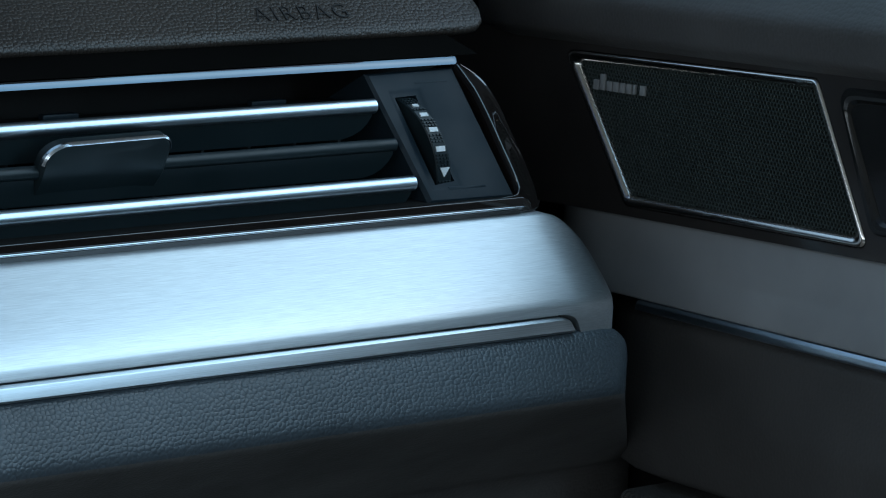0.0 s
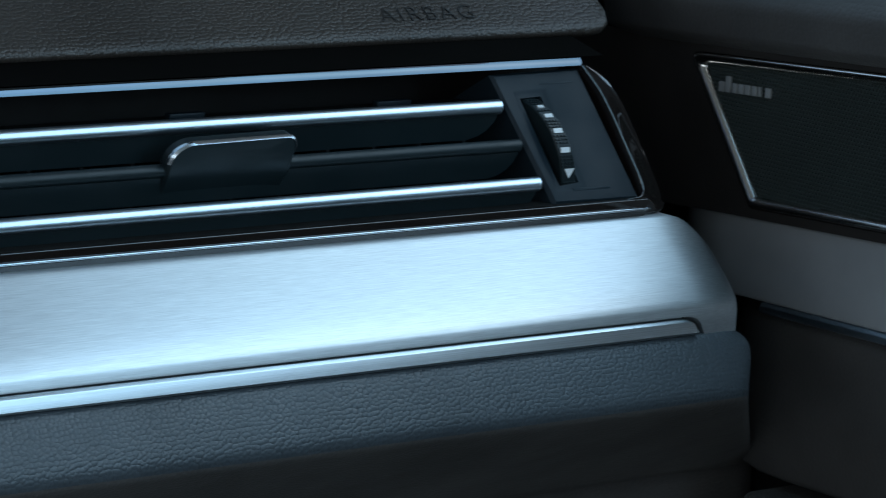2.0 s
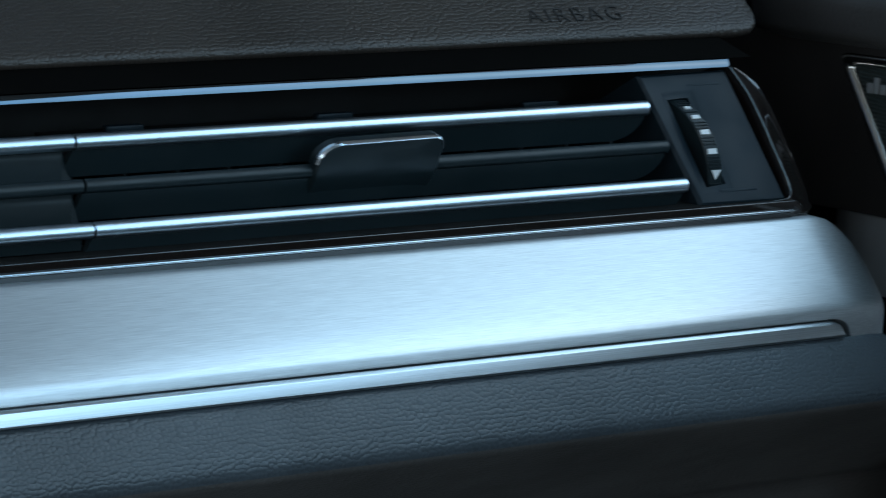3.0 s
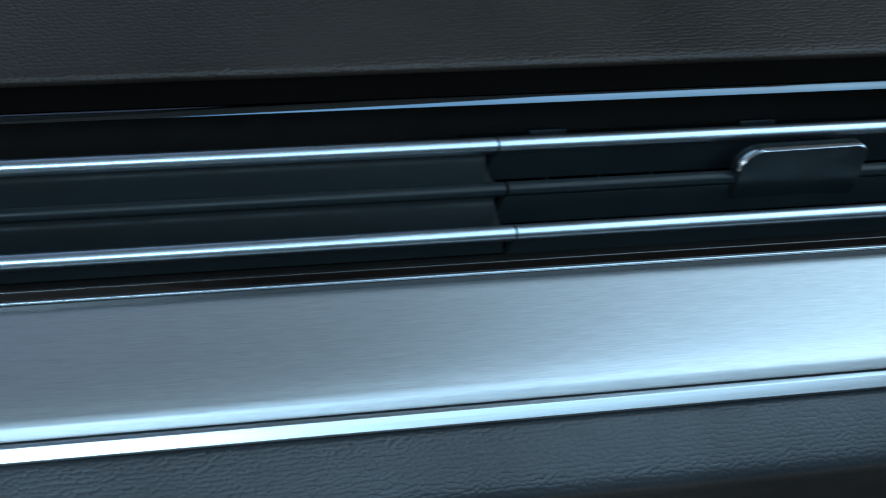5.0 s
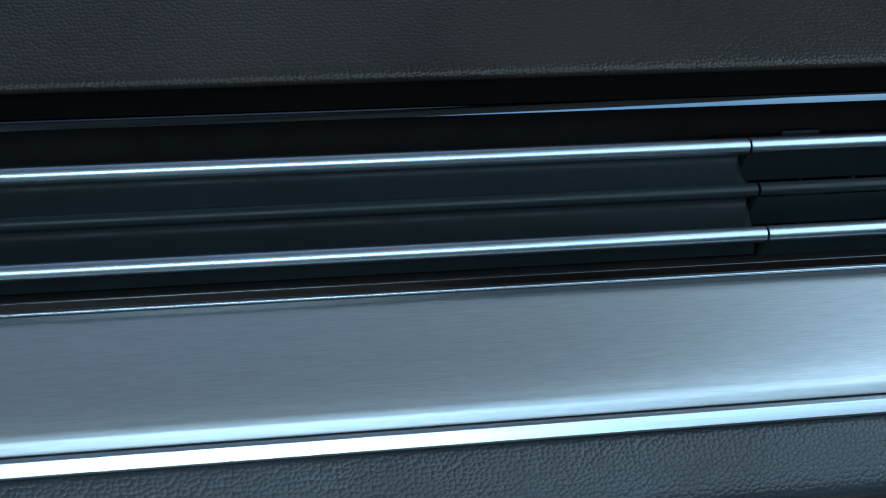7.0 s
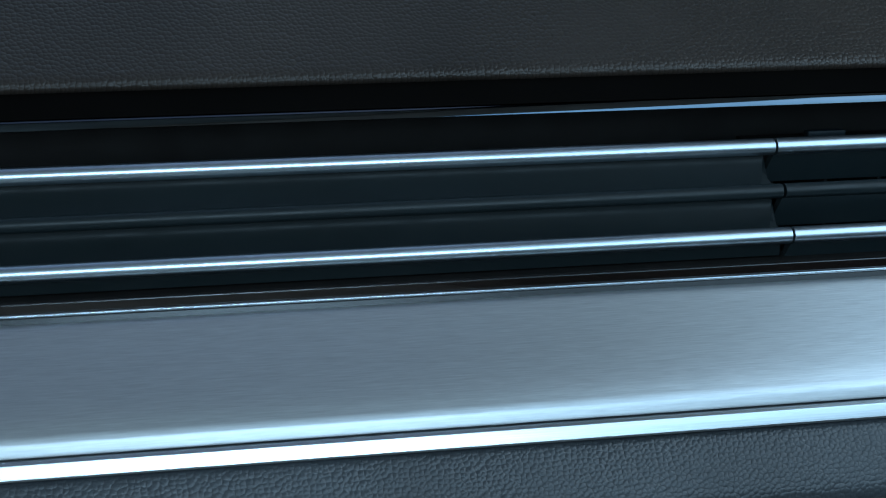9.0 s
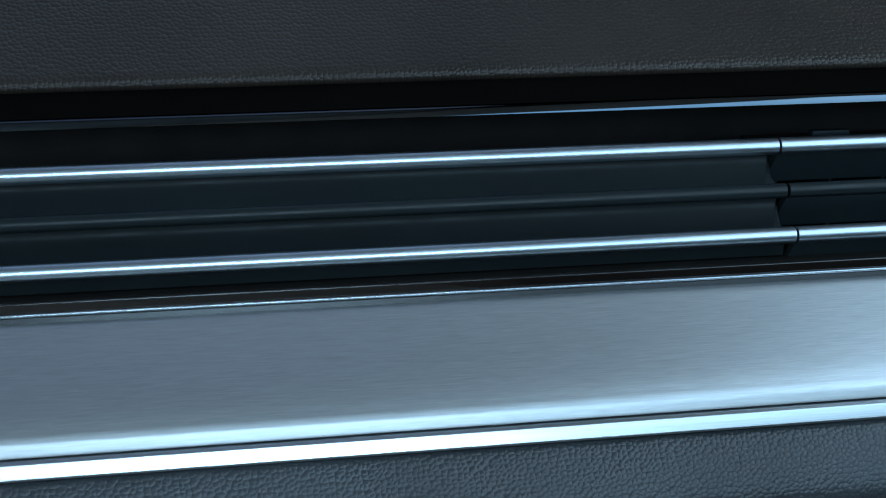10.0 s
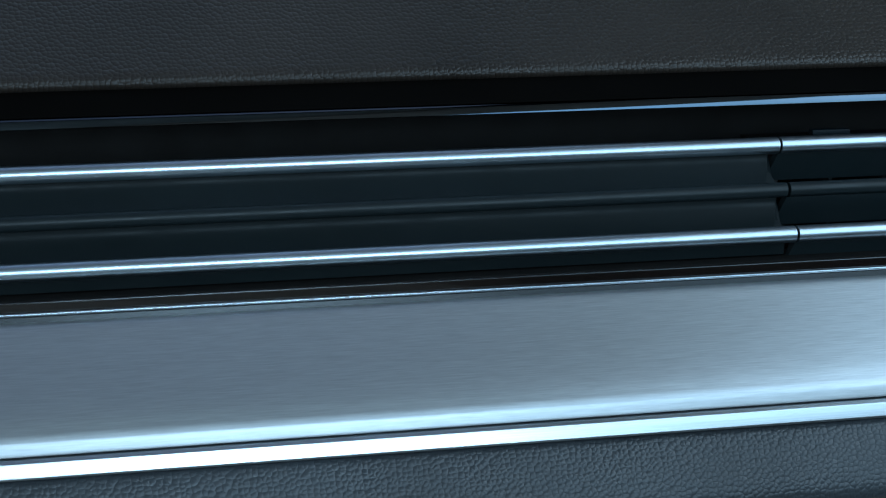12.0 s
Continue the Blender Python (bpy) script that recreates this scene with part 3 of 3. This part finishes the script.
door_strip(fillet([(0.8060, 0.7534, 0.002), (0.8010, 0.7505, 0.004), (0.8000, 0.7200, 0.02), (0.8040, 0.6930, 0.004), (0.850, 0.6920, 0), (0.850, 0.7534, 0)], 5), -0.80, 0.0600, DOOR_SKIN, "lower_panel", "dark grained lower door panel", turn=0.065)
door_strip(fillet([(0.7900, 0.6900, 0.004), (0.7900, 0.6400, 0.004), (0.850, 0.6400, 0), (0.850, 0.6900, 0)], 4), -0.80, 0.0, CARPET, "pocket_edge", "rough black door pocket edge")
door_strip([(0.850, 0.30), (0.850, 0.8790), (0.880, 0.8790), (0.880, 0.30)], -1.05, 0.40, DARK, "door_core")

# speaker grille on the door
speaker = thing("speaker_grille", (DX, -0.03, 0.80), "trapezoid speaker grille of fine black mesh in a chrome frame", "speaker")
SPK = [(0.0527, 0.8413), (-0.0765, 0.8486), (-0.1052, 0.7960), (0.0152, 0.7903)]
SPK_MID = (sum(p[0] for p in SPK) / 4, sum(p[1] for p in SPK) / 4)


def inset_quad(c, d):
    """Moves the sides of a quad inwards by d."""
    out = []
    n = len(c)
    for i in range(n):
        p, q, s = Vector(c[i - 1]), Vector(c[i]), Vector(c[(i + 1) % n])
        e0, e1 = (q - p).normalized(), (s - q).normalized()
        n0, n1 = Vector((-e0.y, e0.x)), Vector((-e1.y, e1.x))
        mid = Vector(SPK_MID)
        if n0.dot(mid - q) < 0:
            n0 = -n0
        if n1.dot(mid - q) < 0:
            n1 = -n1
        k = (n0 + n1) / (1 + n0.dot(n1))
        out.append(tuple(q + k * d))
    return out


def spk_ring(d, x):
    return [(x, a, b) for a, b in fillet([(*p, max(0.0008, 0.0036 - d * 0.5)) for p in inset_quad(SPK, d)], 6)]


# the fascia's face is cut out round the speaker
PLATE = DX - 0.0022
bm = bmesh.new()
rim_pts = [[(x, a, b) for a, b in ((-0.60, 0.7872 - 0.048 * -0.60), (0.16, 0.7872 - 0.048 * 0.16), (0.16, 0.8490 - 0.048 * 0.16), (-0.60, 0.8490 + 0.048 * 0.60))] for x in (PLATE, 0.850)]
front, back = [[bm.verts.new(p) for p in ring] for ring in rim_pts]
cut = [[bm.verts.new(p) for p in spk_ring(-0.0004, x)] for x in (PLATE, DX + 0.0004)]
for i in range(len(cut[0])):
    j = (i + 1) % len(cut[0])
    bm.faces.new((cut[0][i], cut[0][j], cut[1][j], cut[1][i]))
bm.faces.new(cut[1])
for i in range(4):
    bm.faces.new((front[i], front[(i + 1) % 4], back[(i + 1) % 4], back[i]))
loops = [e for e in bm.edges if all(v.co.x < PLATE + 1e-6 for v in e.verts)]
bmesh.ops.triangle_fill(bm, edges=loops, use_beauty=True)
part("fascia", bm, GLOSS_BLACK, door, "gloss black door fascia")

bm = bmesh.new()
rim_line = [(-0.0002, 0), (-0.0002, 0.0015), (-0.0001, 0.0022), (0.0002, 0.0027), (0.0006, 0.0030), (0.0011, 0.0031), (0.0015, 0.0030), (0.0022, 0.0026), (0.0029, 0.0020), (0.0034, 0.0013), (0.0036, -0.0002)]
loft(bm, [spk_ring(d, DX - proud) for d, proud in rim_line], caps=False)
part("frame", bm, FRAME, speaker, "satin chrome frame")
bm = bmesh.new()
bm.faces.new([bm.verts.new(p) for p in spk_ring(0.0036, DX + 0.0002)])
part("backing", bm, DARK, speaker)
inner = inset_quad(SPK, 0.0032)


def inside(a, b):
    side = None
    for i in range(4):
        (x0, y0), (x1, y1) = inner[i - 1], inner[i]
        k = (x1 - x0) * (b - y0) - (y1 - y0) * (a - x0) > 0
        if side is None:
            side = k
        elif k != side:
            return False
    return True


verts, faces = [], []
pitch = 0.00165
row = 0
b = 0.788
while b < 0.852:
    a = -0.110 + (row % 2) * pitch / 2
    while a < 0.056:
        if inside(a, b):
            i0 = len(verts)
            for rad, xx in ((pitch * 0.577, DX - 0.0003), (pitch * 0.42, DX - 0.0005), (pitch * 0.39, DX + 0.0001)):
                for k in range(6):
                    ang = radians(30 + 60 * k)
                    verts.append((xx, a + rad * math.cos(ang), b + rad * math.sin(ang)))
            for ring in (0, 6):
                for k in range(6):
                    j = (k + 1) % 6
                    faces.append((i0 + ring + k, i0 + ring + j, i0 + ring + 6 + j, i0 + ring + 6 + k))
        a += pitch
    b += pitch * 0.866
    row += 1
mesh = bpy.data.meshes.new("mesh")
mesh.from_pydata(verts, [], faces)
tagged(finish("mesh", mesh, MESH, speaker, "fine black hexagonal mesh"), kind="stuff")
# maker's mark, drawn as plain bars
for k, (w, h) in enumerate(((0.0026, 0.0036), (0.0024, 0.0058), (0.0028, 0.0035), (0.0027, 0.0035), (0.0025, 0.0035), (0.0026, 0.0035), (0.0010, 0.0035), (0.0027, 0.0035))):
    y = 0.0370 - 0.00355 * k
    z = 0.8306 + rise(y) + 0.0022
    part("badge_bar", soft_box((DX - 0.0014, y - w, z - 0.0020), (DX - 0.0003, y, z - 0.0020 + h), 0.0002), GREY_PRINT, speaker, "grey mark")

# door handle bezel
handle = thing("door_handle_bezel", (DX, -0.17, 0.80), "piano black door handle bezel beside the speaker", "door handle")


def bezel_ring(d, x):
    c = [(-0.0862, 0.8475), (-0.2600, 0.8580), (-0.2600, 0.8080), (-0.1060, 0.8010)]
    mx, mz = -0.17, 0.829
    return [(x, a, b) for a, b in fillet([(a + d * (1 if a < mx else -1), b + d * (1 if b < mz else -1), 0.005) for a, b in c], 5)]


bm = bmesh.new()
loft(bm, [bezel_ring(0, DX + 0.001), bezel_ring(0, DX - 0.0022), bezel_ring(0.0008, DX - 0.0036), bezel_ring(0.0022, DX - 0.0036), bezel_ring(0.0034, DX - 0.0032), bezel_ring(0.0045, DX - 0.0024), bezel_ring(0.0046, DX + 0.001)], caps=False)
part("bezel_rim", bm, BEZEL_BLACK, handle, "rounded gloss black rim", sharp=12)
bm = bmesh.new()
loft(bm, [bezel_ring(0.0047, DX + 0.001), bezel_ring(0.0047, DX - 0.0023)])
part("inner_panel", bm, BEZEL_BLACK, handle, "flat black panel inside the rim")

# ---- cabin shell ----
def panel_with_hole(outer, hole, thick, name, mat, label):
    """A flat wall of four strips round an opening; corners in order, thickness along its outward normal."""
    o, h = [Vector(p) for p in outer], [Vector(p) for p in hole]
    nrm = (o[1] - o[0]).cross(o[3] - o[0]).normalized() * thick
    bm = bmesh.new()
    loft(bm, [[p + nrm * 0 for p in o], h, [p + nrm for p in h], [p + nrm for p in o], o], caps=False)
    bmesh.ops.remove_doubles(bm, verts=bm.verts, dist=1e-5)
    return tagged(part(name, bm, mat, None), label, "car body", kind="structure")


for sx, side in ((1, "passenger"), (-1, "driver")):
    up = lambda z: sx * (0.88 - (z - 0.88) * 0.48)
    lo, hi = 0.885, 1.375
    rows_y = ((0.45, -1.02, -0.98, 0.16), (-1.02, -2.02, -1.94, -1.08))
    for k, (ya, yb, y0, y1) in enumerate(rows_y):
        zl, zh = 0.895, 1.21 if k == 0 else 1.32
        outer = [(up(lo), ya, lo), (up(lo), yb, lo), (up(hi), yb, hi), (up(hi), ya, hi)]
        hole = [(up(zl), y1, zl), (up(zl), y0, zl), (up(zh), y0, zh), (up(zh), y1 - (0.30 if k == 0 else 0), zh)]
        panel_with_hole(outer, hole, 0.02 if sx > 0 else -0.02, f"wall_{side}_{'front' if k == 0 else 'rear'}", LINER, "beige cloth-lined window surround of the cabin")
    bm = box(bmesh.new(), (min(sx * 0.88, sx * 0.90), -2.02, 0.25), (max(sx * 0.88, sx * 0.90), 0.60, 0.884))
    tagged(part(f"wall_{side}_lower", bm, SHELL), "black lower side wall of the cabin", "car body", kind="structure")
bm = box(bmesh.new(), (-0.655, -2.02, 1.375), (0.655, -0.16, 1.395))
tagged(part("ceiling", bm, LINER), "beige cloth headliner of the cabin", "ceiling", kind="structure")
bm = box(bmesh.new(), (-0.90, -2.04, 0.23), (0.90, 0.62, 0.25))
tagged(part("floor", bm, BOUNCE_FLOOR), "unseen cabin floor, made pale to bounce light up", "floor", kind="structure")
bm = box(bmesh.new(), (-0.90, 0.60, 0.25), (0.90, 0.62, 0.98))
tagged(part("wall_front", bm, SHELL), "black bulkhead in front of the dashboard", "car body", kind="structure")
panel_with_hole([(0.90, -2.03, 0.25), (-0.90, -2.03, 0.25), (-0.90, -2.03, 1.395), (0.90, -2.03, 1.395)], [(0.58, -2.03, 0.97), (-0.58, -2.03, 0.97), (-0.58, -2.03, 1.33), (0.58, -2.03, 1.33)], -0.02, "wall_rear", SHELL, "black rear wall of the cabin with its window")
panel_with_hole([(-0.84, 0.60, 0.98), (0.84, 0.60, 0.98), (0.65, -0.16, 1.39), (-0.65, -0.16, 1.39)], [(-0.72, 0.54, 1.012), (0.72, 0.54, 1.012), (0.58, -0.12, 1.368), (-0.58, -0.12, 1.368)], 0.02, "wall_windscreen", DARK, "dark windscreen surround")
bm = bmesh.new()
bm.faces.new([bm.verts.new(p) for p in ((-300, -300, 0.226), (300, -300, 0.226), (300, 300, 0.226), (-300, 300, 0.226))])
tagged(part("ground", bm, ASPHALT), "grey asphalt under the car", "ground", kind="structure")
